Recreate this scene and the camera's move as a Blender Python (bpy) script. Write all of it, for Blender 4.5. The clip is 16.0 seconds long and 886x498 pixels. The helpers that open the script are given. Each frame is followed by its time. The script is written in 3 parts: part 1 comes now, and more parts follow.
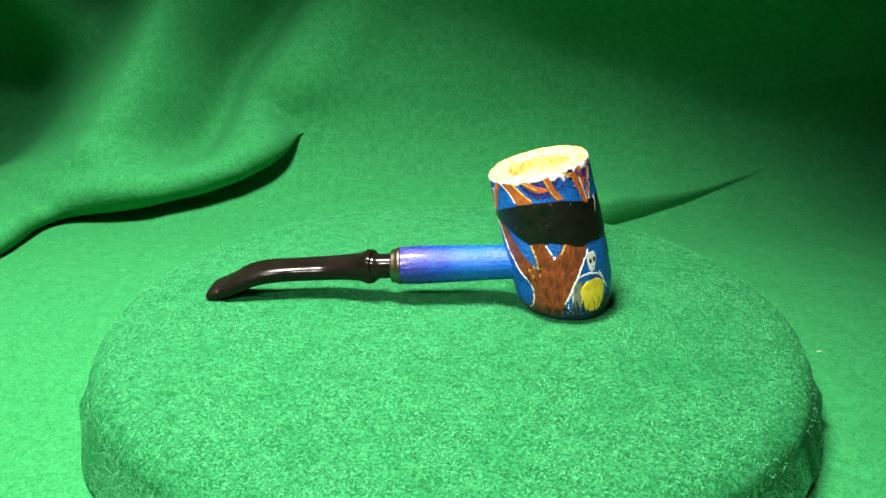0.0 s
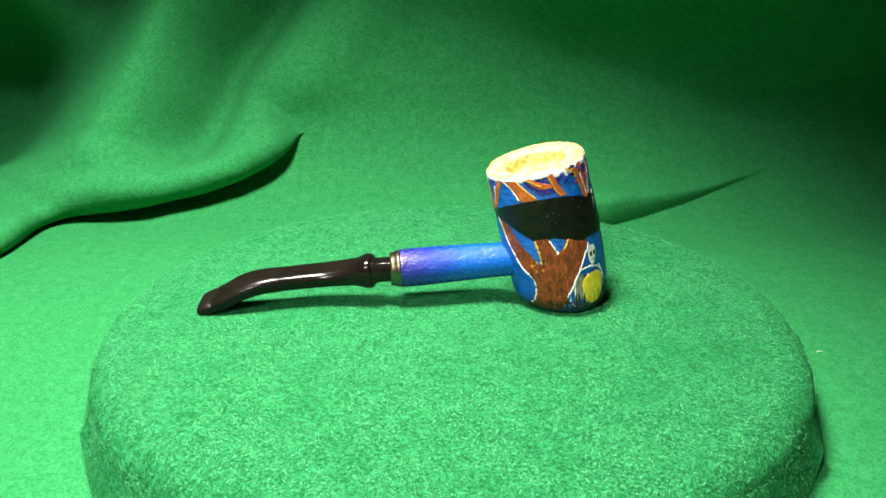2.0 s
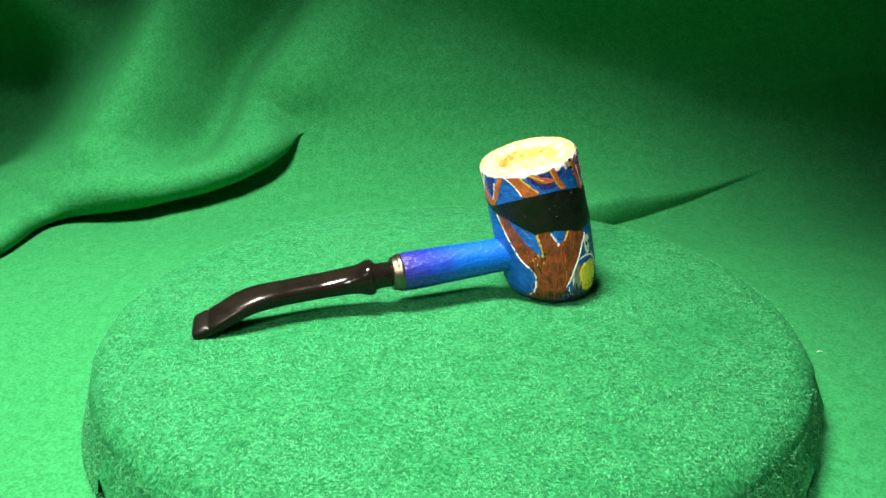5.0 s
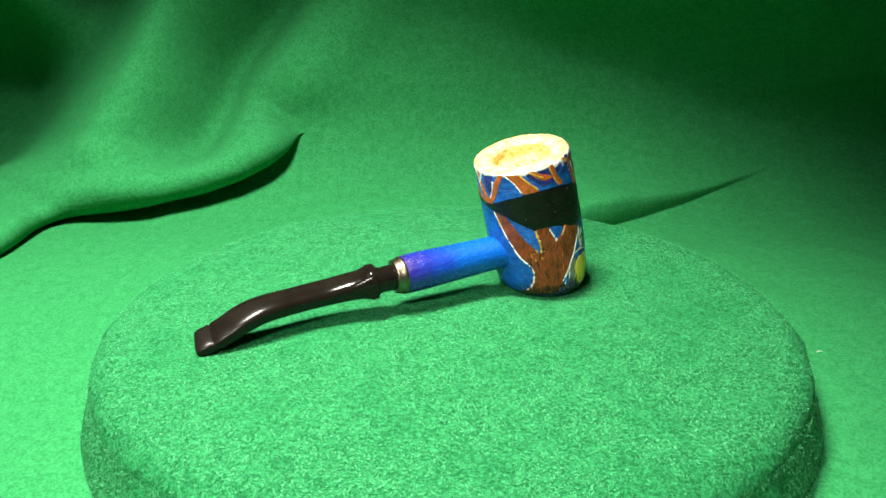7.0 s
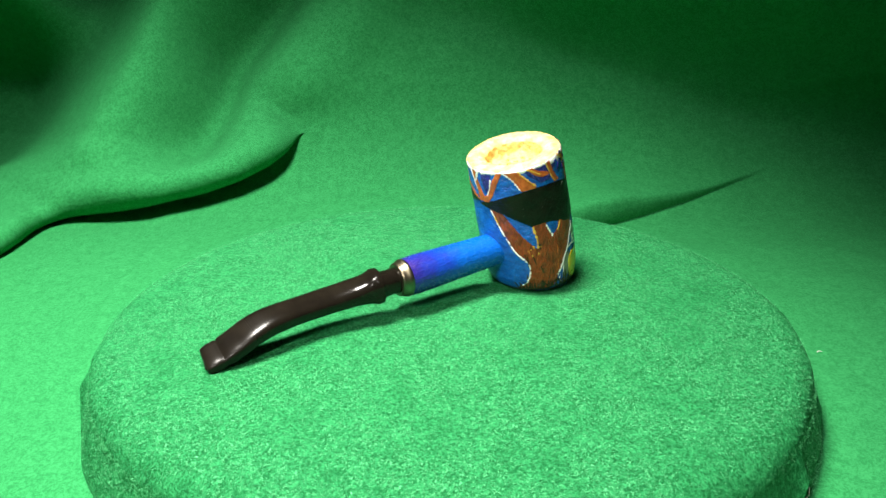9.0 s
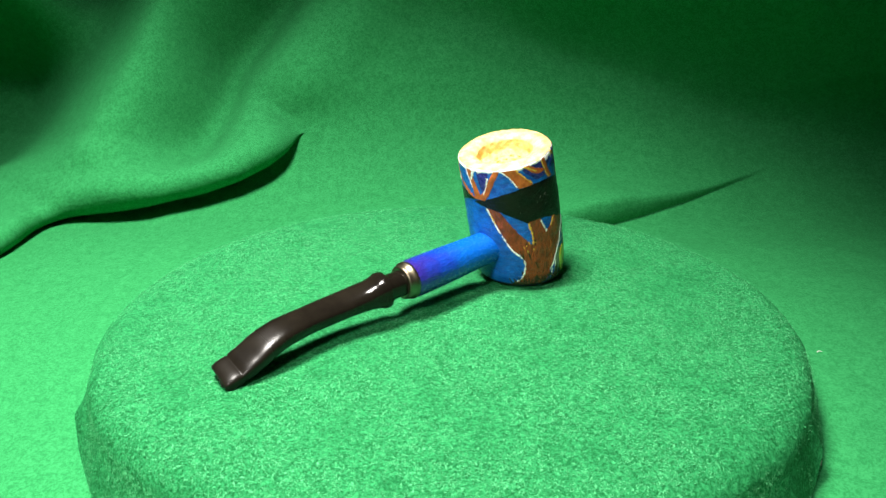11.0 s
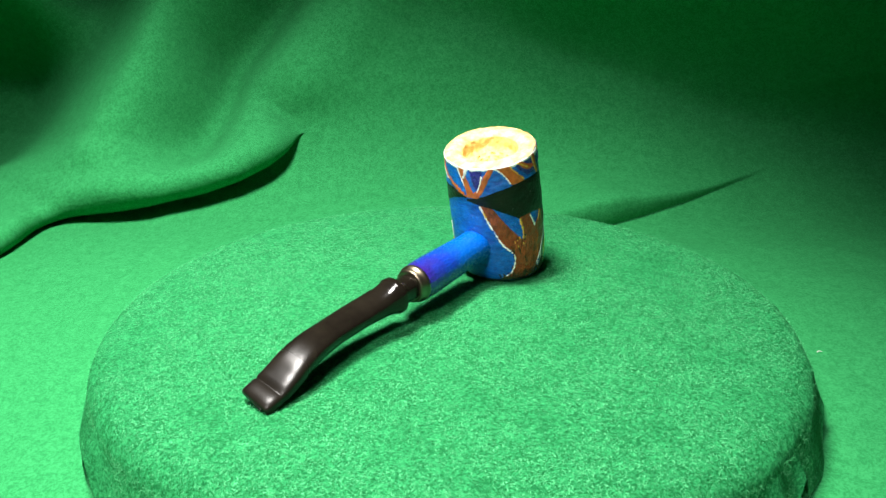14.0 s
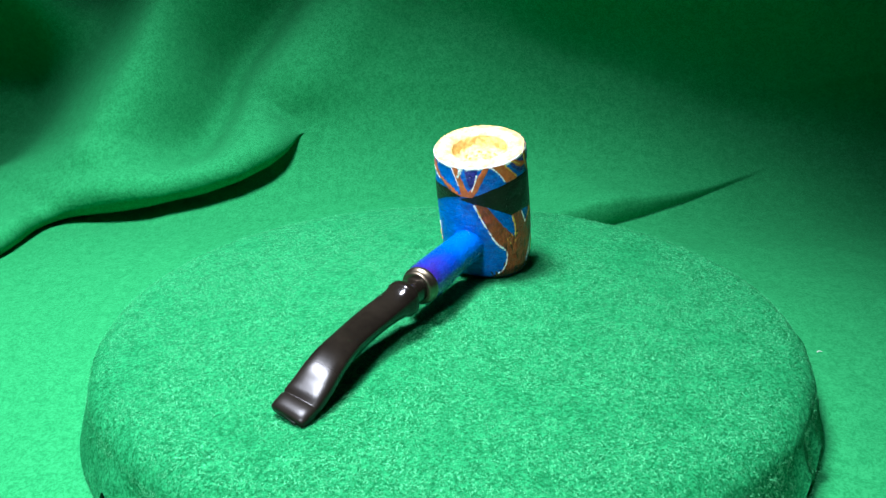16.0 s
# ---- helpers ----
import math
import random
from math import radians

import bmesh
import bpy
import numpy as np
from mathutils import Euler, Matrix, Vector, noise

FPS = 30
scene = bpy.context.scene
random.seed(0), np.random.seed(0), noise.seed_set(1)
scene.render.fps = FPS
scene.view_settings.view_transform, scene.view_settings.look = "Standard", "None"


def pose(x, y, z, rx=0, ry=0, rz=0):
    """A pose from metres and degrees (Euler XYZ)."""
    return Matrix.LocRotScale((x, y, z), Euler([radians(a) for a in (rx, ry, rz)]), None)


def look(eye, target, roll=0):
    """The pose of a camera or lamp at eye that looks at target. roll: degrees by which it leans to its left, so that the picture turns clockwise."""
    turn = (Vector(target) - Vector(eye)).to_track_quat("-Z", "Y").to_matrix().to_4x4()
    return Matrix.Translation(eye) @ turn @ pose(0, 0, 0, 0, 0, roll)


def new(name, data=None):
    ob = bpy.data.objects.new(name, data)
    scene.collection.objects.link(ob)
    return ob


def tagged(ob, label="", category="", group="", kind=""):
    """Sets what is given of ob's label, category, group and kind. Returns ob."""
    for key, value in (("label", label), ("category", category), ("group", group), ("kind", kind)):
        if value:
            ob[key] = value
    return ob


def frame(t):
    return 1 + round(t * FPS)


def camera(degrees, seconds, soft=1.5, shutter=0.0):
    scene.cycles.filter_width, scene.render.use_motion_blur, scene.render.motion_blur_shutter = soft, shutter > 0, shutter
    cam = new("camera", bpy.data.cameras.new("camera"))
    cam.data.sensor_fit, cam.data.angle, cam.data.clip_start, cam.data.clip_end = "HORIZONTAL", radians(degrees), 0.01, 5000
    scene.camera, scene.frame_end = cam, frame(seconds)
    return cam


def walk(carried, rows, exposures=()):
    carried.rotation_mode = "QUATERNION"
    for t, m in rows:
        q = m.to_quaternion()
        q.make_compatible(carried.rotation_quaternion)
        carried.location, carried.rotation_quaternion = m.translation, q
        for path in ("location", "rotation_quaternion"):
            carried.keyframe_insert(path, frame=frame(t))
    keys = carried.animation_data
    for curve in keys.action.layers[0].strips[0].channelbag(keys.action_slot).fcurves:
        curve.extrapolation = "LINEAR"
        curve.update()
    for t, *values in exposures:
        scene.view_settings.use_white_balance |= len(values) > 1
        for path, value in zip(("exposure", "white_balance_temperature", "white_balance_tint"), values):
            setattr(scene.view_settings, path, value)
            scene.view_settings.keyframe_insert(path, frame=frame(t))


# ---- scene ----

# ---------------------------------------------------------------- camera
cam = camera(59.74, 16.0)
EYE = (0.0, -0.29, 0.1345)
HOLD = pose(*EYE, 90 - 20.91, 0, 0.556) @ pose(0, 0, 0, 0, 0, -0.21)
walk(cam, [(0.0, HOLD), (16.0, HOLD)],
     [(0.0, 0.0, 6500, 10), (9.0, 0.0, 6420, 10.3), (14.5, 0.0, 6200, 11.5), (15.2, 0.0, 6130, 12), (15.5, 0.0, 5850, 13.5), (16.0, 0.0, 5350, 16.5)])

# ---------------------------------------------------------------- light
world = bpy.data.worlds.new("dim_room")
world.use_nodes = True
world.node_tree.nodes["Background"].inputs[0].default_value = (1.0, 0.93, 0.84, 1)
world.node_tree.nodes["Background"].inputs[1].default_value = 0.022
scene.world = world


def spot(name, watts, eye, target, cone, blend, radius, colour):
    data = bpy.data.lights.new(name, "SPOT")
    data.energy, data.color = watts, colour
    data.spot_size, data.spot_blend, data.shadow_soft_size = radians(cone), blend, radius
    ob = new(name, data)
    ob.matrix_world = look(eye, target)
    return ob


# a shaded lamp over the table, plus a weaker fill added beside the camera
spot("overhead_lamp", 56.0, (-0.135, -0.085, 0.58), (-0.152, -0.072, 0.0), 90, 1.0, 0.08, (1.0, 0.95, 0.86))
# unseen fill that brightens pipe and disc, its cone kept off the drape
spot("front_fill", 15.5, (-0.18, -0.50, 0.42), (0.045, -0.05, 0.0), 37, 1.0, 0.05, (1.0, 0.95, 0.86))


# ---------------------------------------------------------------- materials
def nodes_of(name):
    m = bpy.data.materials.new(name)
    m.use_nodes = True
    return m, m.node_tree, m.node_tree.nodes["Principled BSDF"]


def add(tree, kind, **inputs):
    n = tree.nodes.new(kind)
    for k, v in inputs.items():
        n.inputs[k.replace("_", " ")].default_value = v
    return n


def paint(name, colour, other, rough=0.4, scale=300, bump=0.1, metal=0.0, coat=0.0, fine=1400, dist=0.0004, stretch=(1, 1, 1)):
    """Brushed paint or plastic: two colours mixed by noise at two scales, with fine relief."""
    m, t, b = nodes_of(name)
    co = t.nodes.new("ShaderNodeTexCoord")
    mp = add(t, "ShaderNodeMapping", Scale=stretch)
    t.links.new(co.outputs["Object"], mp.inputs["Vector"])
    n1 = add(t, "ShaderNodeTexNoise", Scale=scale, Detail=4.0, Roughness=0.6)
    n2 = add(t, "ShaderNodeTexNoise", Scale=fine, Detail=3.0, Roughness=0.6)
    for n in (n1, n2):
        t.links.new(mp.outputs[0], n.inputs["Vector"])
    ramp = add(t, "ShaderNodeValToRGB")
    ramp.color_ramp.elements[0].position, ramp.color_ramp.elements[1].position = 0.35, 0.68
    ramp.color_ramp.elements[0].color, ramp.color_ramp.elements[1].color = (*colour, 1), (*other, 1)
    t.links.new(n1.outputs["Fac"], ramp.inputs[0])
    t.links.new(ramp.outputs[0], b.inputs["Base Color"])
    mix = add(t, "ShaderNodeMath")
    mix.operation = "ADD"
    t.links.new(n1.outputs["Fac"], mix.inputs[0])
    t.links.new(n2.outputs["Fac"], mix.inputs[1])
    bp = add(t, "ShaderNodeBump", Strength=bump, Distance=dist)
    t.links.new(mix.outputs[0], bp.inputs["Height"])
    t.links.new(bp.outputs[0], b.inputs["Normal"])
    rr = add(t, "ShaderNodeMapRange")
    rr.inputs["To Min"].default_value, rr.inputs["To Max"].default_value = rough * 0.8, min(1, rough * 1.25)
    t.links.new(n2.outputs["Fac"], rr.inputs[0])
    t.links.new(rr.outputs[0], b.inputs["Roughness"])
    b.inputs["Metallic"].default_value, b.inputs["Coat Weight"].default_value = metal, coat
    b.inputs["Coat Roughness"].default_value = 0.15
    return m


def felt(name, dark, light, scale, bump, sheen):
    """Wool felt: matted fibres, mottled at two scales, with a soft sheen."""
    m, t, b = nodes_of(name)
    co = t.nodes.new("ShaderNodeTexCoord")
    warp = add(t, "ShaderNodeTexNoise", Scale=scale * 0.35, Detail=2.0)
    t.links.new(co.outputs["Object"], warp.inputs["Vector"])
    va = add(t, "ShaderNodeVectorMath")
    va.operation = "MULTIPLY_ADD"
    va.inputs[1].default_value = (0.004,) * 3
    t.links.new(warp.outputs["Color"], va.inputs[0])
    t.links.new(co.outputs["Object"], va.inputs[2])
    clump = add(t, "ShaderNodeTexNoise", Scale=scale, Detail=3.0, Roughness=0.55)
    fibre = add(t, "ShaderNodeTexNoise", Scale=scale * 3.2, Detail=3.0, Roughness=0.65, Distortion=1.2)
    broad = add(t, "ShaderNodeTexNoise", Scale=scale * 0.22, Detail=3.0)
    for n in (clump, fibre, broad):
        t.links.new(va.outputs[0], n.inputs["Vector"])
    s1 = add(t, "ShaderNodeMath")
    s1.operation = "MULTIPLY_ADD"
    s1.inputs[1].default_value = 1.3
    t.links.new(fibre.outputs["Fac"], s1.inputs[0])
    t.links.new(clump.outputs["Fac"], s1.inputs[2])
    s2 = add(t, "ShaderNodeMath")
    s2.operation = "MULTIPLY_ADD"
    s2.inputs[1].default_value = 0.35
    t.links.new(broad.outputs["Fac"], s2.inputs[0])
    t.links.new(s1.outputs[0], s2.inputs[2])
    ramp = add(t, "ShaderNodeValToRGB")
    ramp.color_ramp.elements[0].position, ramp.color_ramp.elements[1].position = 0.455, 0.56
    ramp.color_ramp.elements[0].color, ramp.color_ramp.elements[1].color = (*dark, 1), (*light, 1)
    sc = add(t, "ShaderNodeMapRange")
    sc.inputs["From Max"].default_value = 2.65
    t.links.new(s2.outputs[0], sc.inputs[0])
    t.links.new(sc.outputs[0], ramp.inputs[0])
    t.links.new(ramp.outputs[0], b.inputs["Base Color"])
    bp = add(t, "ShaderNodeBump", Strength=bump, Distance=0.0012)
    t.links.new(s1.outputs[0], bp.inputs["Height"])
    t.links.new(bp.outputs[0], b.inputs["Normal"])
    b.inputs["Roughness"].default_value = 0.95
    b.inputs["Specular IOR Level"].default_value = 0.06
    b.inputs["Sheen Weight"].default_value = sheen
    b.inputs["Sheen Roughness"].default_value = 0.5
    b.inputs["Sheen Tint"].default_value = (0.15, 1.0, 0.4, 1)
    return m


M_FELT = felt("green_wool_felt", (0.013, 0.200, 0.053), (0.053, 0.47, 0.155), 820, 1.0, 0.08)
M_DRAPE = felt("green_felt_drape", (0.021, 0.205, 0.060), (0.042, 0.325, 0.104), 820, 0.4, 0.06)
M_FIBRE = paint("green_wool_fibre", (0.02, 0.33, 0.085), (0.05, 0.48, 0.15), 0.8, 120, 0.0)
_t = M_FIBRE.node_tree
_t.nodes["Principled BSDF"].inputs["Specular IOR Level"].default_value = 0.1
_geo, _ramp = _t.nodes.new("ShaderNodeNewGeometry"), _t.nodes.new("ShaderNodeValToRGB")
_ramp.color_ramp.elements[0].color, _ramp.color_ramp.elements[1].color = (0.016, 0.225, 0.062, 1), (0.150, 0.67, 0.285, 1)
_t.links.new(_geo.outputs["Random Per Island"], _ramp.inputs[0])
_t.links.new(_ramp.outputs[0], _t.nodes["Principled BSDF"].inputs["Base Color"])
M_DARK = paint("dark_plastic", (0.012, 0.012, 0.011), (0.02, 0.02, 0.018), 0.5, 200, 0.05)
M_BLUE = paint("blue_acrylic", (0.002, 0.070, 0.40), (0.008, 0.185, 0.71), 0.32, 420, 0.9, dist=0.0008, stretch=(0.7, 0.7, 1.3))
M_NAVY = paint("violet_blue_acrylic", (0.006, 0.012, 0.15), (0.05, 0.03, 0.36), 0.28, 600, 1.0, dist=0.0009)
M_BLACK = paint("black_acrylic", (0.004, 0.0034, 0.0024), (0.011, 0.009, 0.006), 0.30, 260, 1.0, fine=900)
M_BLACK.node_tree.nodes["Principled BSDF"].inputs["Specular IOR Level"].default_value = 0.3
M_BROWN = paint("brown_acrylic", (0.15, 0.031, 0.009), (0.40, 0.078, 0.021), 0.34, 520, 1.0, dist=0.0008, stretch=(1, 1, 0.45))
M_RUST = paint("rust_acrylic", (0.42, 0.080, 0.015), (0.66, 0.165, 0.028), 0.4, 520, 0.8)
M_WHITE = paint("white_acrylic", (0.86, 0.85, 0.80), (0.92, 0.91, 0.89), 0.4, 500, 0.6)
M_CREAM = paint("cream_acrylic", (0.66, 0.42, 0.11), (0.88, 0.72, 0.36), 0.45, 260, 0.9)
M_GOLD = paint("ochre_acrylic", (0.62, 0.30, 0.03), (0.80, 0.52, 0.08), 0.4, 600, 0.4)
M_YELLOW = paint("yellow_acrylic", (0.88, 0.56, 0.012), (0.96, 0.76, 0.07), 0.36, 480, 0.5)
M_GREY = paint("grey_acrylic", (0.16, 0.16, 0.13), (0.34, 0.33, 0.28), 0.42, 480, 0.5)
M_OLIVE = paint("dark_olive_acrylic", (0.010, 0.010, 0.004), (0.045, 0.030, 0.010), 0.42, 500, 0.5)
M_COB = paint("corn_cob", (0.64, 0.44, 0.11), (0.84, 0.67, 0.26), 0.6, 300, 0.7, dist=0.001)
M_COB_DARK = paint("corn_cob_pocket", (0.34, 0.16, 0.02), (0.52, 0.30, 0.05), 0.6, 300, 0.5)
M_STEM = paint("dark_brown_vulcanite", (0.006, 0.0048, 0.0034), (0.011, 0.009, 0.006), 0.17, 90, 0.05, fine=900)
_t, _b = M_STEM.node_tree, M_STEM.node_tree.nodes["Principled BSDF"]
_b.inputs["Specular IOR Level"].default_value = 0.24
_co, _sep, _wear = _t.nodes.new("ShaderNodeTexCoord"), _t.nodes.new("ShaderNodeSeparateXYZ"), add(_t, "ShaderNodeMapRange")
_t.links.new(_co.outputs["Object"], _sep.inputs[0])
_t.links.new(_sep.outputs[0], _wear.inputs[0])
for _k, _v in (("From Min", -0.146), ("From Max", -0.115), ("To Min", 0.36), ("To Max", 0.15)):
    _wear.inputs[_k].default_value = _v
_t.links.new(_wear.outputs[0], _b.inputs["Roughness"])
M_BRASS = paint("aged_nickel_ferrule", (0.14, 0.12, 0.082), (0.22, 0.19, 0.13), 0.36, 300, 0.08, metal=1.0)


def pearl(name):
    """Pearly paint that runs from violet at the ferrule to cyan at the bowl."""
    m = paint(name, (0.01, 0.05, 0.4), (0.02, 0.12, 0.6), 0.26, 420, 0.8, dist=0.0006, coat=0.3, stretch=(0.45, 1, 1))
    t = m.node_tree
    b = t.nodes["Principled BSDF"]
    co = t.nodes.new("ShaderNodeTexCoord")
    sep = t.nodes.new("ShaderNodeSeparateXYZ")
    t.links.new(co.outputs["Object"], sep.inputs[0])
    nz = add(t, "ShaderNodeTexNoise", Scale=220.0, Detail=4.0)
    t.links.new(co.outputs["Object"], nz.inputs["Vector"])
    mr = add(t, "ShaderNodeMapRange")
    mr.inputs["From Min"].default_value, mr.inputs["From Max"].default_value = -0.070, -0.030
    t.links.new(sep.outputs[0], mr.inputs[0])
    ad = add(t, "ShaderNodeMath")
    ad.operation = "MULTIPLY_ADD"
    ad.inputs[1].default_value = 0.45
    t.links.new(nz.outputs["Fac"], ad.inputs[0])
    t.links.new(mr.outputs[0], ad.inputs[2])
    r = add(t, "ShaderNodeValToRGB")
    e = r.color_ramp.elements
    e[0].position, e[0].color = 0.18, (0.026, 0.009, 0.165, 1)
    e[1].position, e[1].color = 0.95, (0.002, 0.105, 0.50, 1)
    mid = e.new(0.55)
    mid.color = (0.007, 0.036, 0.36, 1)
    t.links.new(ad.outputs[0], r.inputs[0])
    t.links.new(r.outputs[0], b.inputs["Base Color"])
    b.inputs["Sheen Weight"].default_value = 0.0
    return m


M_PEARL = pearl("pearl_blue_violet_acrylic")


# ---------------------------------------------------------------- mesh helpers
def mesh_object(name, verts, faces, material, parent=None, label="", smooth=True):
    me = bpy.data.meshes.new(name)
    me.from_pydata([tuple(v) for v in verts], [], faces)
    me.materials.append(material)
    if smooth:
        me.polygons.foreach_set("use_smooth", [True] * len(me.polygons))
    me.update()
    ob = new(name, me)
    if parent is not None:
        ob.parent = parent
    if label:
        tagged(ob, label)
    return ob


def grid_faces(rows, cols, closed=False):
    last = cols if closed else cols - 1
    return [(i * cols + j, i * cols + (j + 1) % cols, (i + 1) * cols + (j + 1) % cols, (i + 1) * cols + j)
            for i in range(rows - 1) for j in range(last)]


def smooth_curve(pts, n):
    """Catmull-Rom through the points, n samples."""
    p = np.array(pts, float)
    p = np.vstack([2 * p[0] - p[1], p, 2 * p[-1] - p[-2]])
    out = []
    for u in np.linspace(0, len(pts) - 1 - 1e-9, n):
        i = int(u)
        f = u - i
        a, b, c, d = p[i:i + 4]
        out.append(0.5 * (2 * b + (c - a) * f + (2 * a - 5 * b + 4 * c - d) * f * f + (3 * b - a - 3 * c + d) * f ** 3))
    return np.array(out)


def wobble(x, y, z, s):
    return noise.noise(Vector((x * s, y * s, z * s)))


# ---------------------------------------------------------------- the green drape under and behind
FLOOR_Z, BEND_Y, BEND_R, TILT = -0.030, 0.17, 0.12, radians(62)


def sweep(w):
    """The drape's side view at the length w: lies flat, then bends up at the back. Gives y, z and the normal."""
    if w < BEND_Y:
        return w, FLOOR_Z, 0.0
    a = min((w - BEND_Y) / BEND_R, TILT)
    e = max(w - BEND_Y - BEND_R * TILT, 0)
    return BEND_Y + BEND_R * math.sin(a) + e * math.cos(TILT), FLOOR_Z + BEND_R * (1 - math.cos(a)) + e * math.sin(TILT), a


def bell(q, width):
    return math.exp(-(q / width) ** 2)


# the big roll of cloth: along its slanting length, where it touches the cloth below and how thick it is
ROLL_L = np.arange(-1.4, 1.6, 0.0005)


def eased(pairs, reach):
    y = np.interp(ROLL_L, *zip(*pairs))
    k = np.hanning(2 * int(reach / 0.0005) + 1)
    return np.convolve(np.pad(y, len(k) // 2, mode="edge"), k / k.sum(), mode="valid")


ROLL_EDGE = eased(((-1.4, -0.7), (-0.157, 0.233), (-0.093, 0.286), (-0.065, 0.317), (-0.0485, 0.3255), (-0.034, 0.3240), (-0.019, 0.3195), (-0.002, 0.3150), (0.015, 0.3100), (0.033, 0.3035), (0.052, 0.2980), (0.072, 0.2920), (0.090, 0.2850), (0.106, 0.2765), (0.116, 0.2705), (0.130, 0.260), (1.6, -0.7)), 0.010)
ROLL_THICK = eased(((-1.4, 0.012), (-0.10, 0.014), (-0.056, 0.018), (-0.035, 0.032), (-0.019, 0.040), (0.0, 0.045), (0.030, 0.044), (0.060, 0.042), (0.082, 0.036), (0.096, 0.027), (0.106, 0.016), (0.113, 0.006), (0.117, 0.0), (1.6, 0.0)), 0.007)
ROLL_BACK = eased(((-1.4, 0.007), (-0.08, 0.012), (-0.02, 0.020), (0.06, 0.020), (0.11, 0.010), (0.17, 0.002), (0.22, 0.0), (1.6, 0.0)), 0.06)


def ridge(x, w, x0, w0, x1, w1, width):
    """A soft ridge along the line from (x0, w0) to (x1, w1), fading past its ends."""
    dx, dw = x1 - x0, w1 - w0
    ln = math.hypot(dx, dw)
    l = ((x - x0) * dx + (w - w0) * dw) / ln
    q = (-(x - x0) * dw + (w - w0) * dx) / ln
    over = max(-l, l - ln, 0)
    return bell(q, width) * bell(over, width * 1.3)


def fall(x, w, x0, w0, x1, w1, width):
    """A smooth fall, 0 to 1, on one side of the line from (x0, w0) to (x1, w1)."""
    dx, dw = x1 - x0, w1 - w0
    q = ((x - x0) * dw - (w - w0) * dx) / math.hypot(dx, dw)
    f = min(max(q / width, 0), 1)
    return f * f * (3 - 2 * f)


def curl(q, half, back, reach, over):
    """A rolled-over edge of cloth, twice half in height, at q past its line: how far it rises and how far it slips down."""
    half = max(half, 1e-6)
    span = 2.2 * half
    past, top = q - span, max(over - 1, 0)
    if past < 0:
        phi = math.pi * (q / span - 0.5)
        c, s = math.cos(phi), math.sin(phi)
        return half * (1.1 * (1 + s) if s < 0 else 1.1 + 0.9 * s), -(q + half * (over * c if s < 0 else top + (over - top) * c))
    # behind it the cloth falls back, evening out along the roll
    k = min(past / 0.10, 1)
    return 2 * (half + (back - half) * k * k * (3 - 2 * k)) * bell(past, reach), -(2.2 + top) * half * bell(past, reach * 1.2)


def drape_point(x, w):
    y, z, a = sweep(w)
    ny, nz = -math.sin(a), math.cos(a)
    d = 0.0
    up = min(max((w - 0.21) / 0.10, 0), 1)
    up = up * up * (3 - 2 * up)
    # the large roll of cloth, thick at one side and running out to a blunt end
    slip = 0.0
    i = min(int((0.70711 * (x + w) + 1.4) / 0.0005), len(ROLL_L) - 1)
    q, thick = 0.70711 * (w - x) - ROLL_EDGE[i], ROLL_THICK[i]
    if q > 0:
        rise, slip = curl(q, thick / 2, ROLL_BACK[i], 0.085, 1.7)
        d += rise
    x, slip = x - 0.70711 * slip, 0.70711 * slip
    # a low flap that runs off from the turntable to the other side
    l, q = 0.891 * (x - 0.108) + 0.454 * (w - 0.186), 0.891 * (w - 0.186) - 0.454 * (x - 0.108)
    if q > 0 and -0.16 < l < 0.15:
        f = min(max((l + 0.16) / 0.14, 0), 1) * min(max((0.15 - l) / 0.15, 0), 1) ** 1.6
        rise, back = curl(q, 0.0095 * f, 0.0095 * f, 0.05, 0.55)
        d += rise
        x, slip = x - 0.35 * back, slip + 0.69 * back
    # upright folds
    d += 0.022 * up * ridge(x, w, -0.180, 0.420, -0.238, 0.290, 0.024)
    d -= 0.095 * up * fall(x, w, -0.188, 0.420, -0.262, 0.275, 0.125) * min(max((x + 0.75) / 0.35, 0), 1)
    d -= 0.034 * up * ridge(x, w, -0.112, 0.420, -0.176, 0.312, 0.022)
    d += 0.016 * up * ridge(x, w, -0.050, 0.400, -0.100, 0.320, 0.034)
    d += 0.100 * up * ridge(x, w, -0.420, 0.405, -0.330, 0.396, 0.028)
    # the upper cloth on the other side leans forward
    d += 0.110 * fall(x, w, 0.2485, 0.2700, 0.000, 0.3620, 0.075) * min(max((x + 0.02) / 0.10, 0), 1)
    d += 0.004 * wobble(x, w, 0.3, 9) * (0.25 + up) + 0.0012 * wobble(x, w, 1.7, 40)
    y2, z2 = y + slip * math.cos(a), z + slip * math.sin(a)
    return (x, y2 + ny * d, max(z2 + nz * d, FLOOR_Z - 0.004) if w < 0.16 else z2 + nz * d)


def make_drape():
    xs = np.concatenate([np.linspace(-1.2, -0.45, 16)[:-1], np.linspace(-0.45, -0.32, 40)[:-1], np.linspace(-0.32, -0.08, 200)[:-1], np.linspace(-0.08, 0.45, 150), np.linspace(0.45, 1.2, 16)[1:]])
    ws = np.concatenate([np.linspace(-1.2, -0.1, 24)[:-1], np.linspace(-0.1, 0.14, 60)[:-1], np.linspace(0.14, 0.30, 200)[:-1], np.linspace(0.30, 0.45, 90), np.linspace(0.45, 0.95, 20)[1:]])
    verts = [drape_point(x, w) for w in ws for x in xs]
    ob = mesh_object("backdrop", verts, grid_faces(len(ws), len(xs)), M_DRAPE)
    return tagged(ob, "green wool felt cloth with soft folds, draped under and behind", "cloth backdrop", kind="structure")


make_drape()

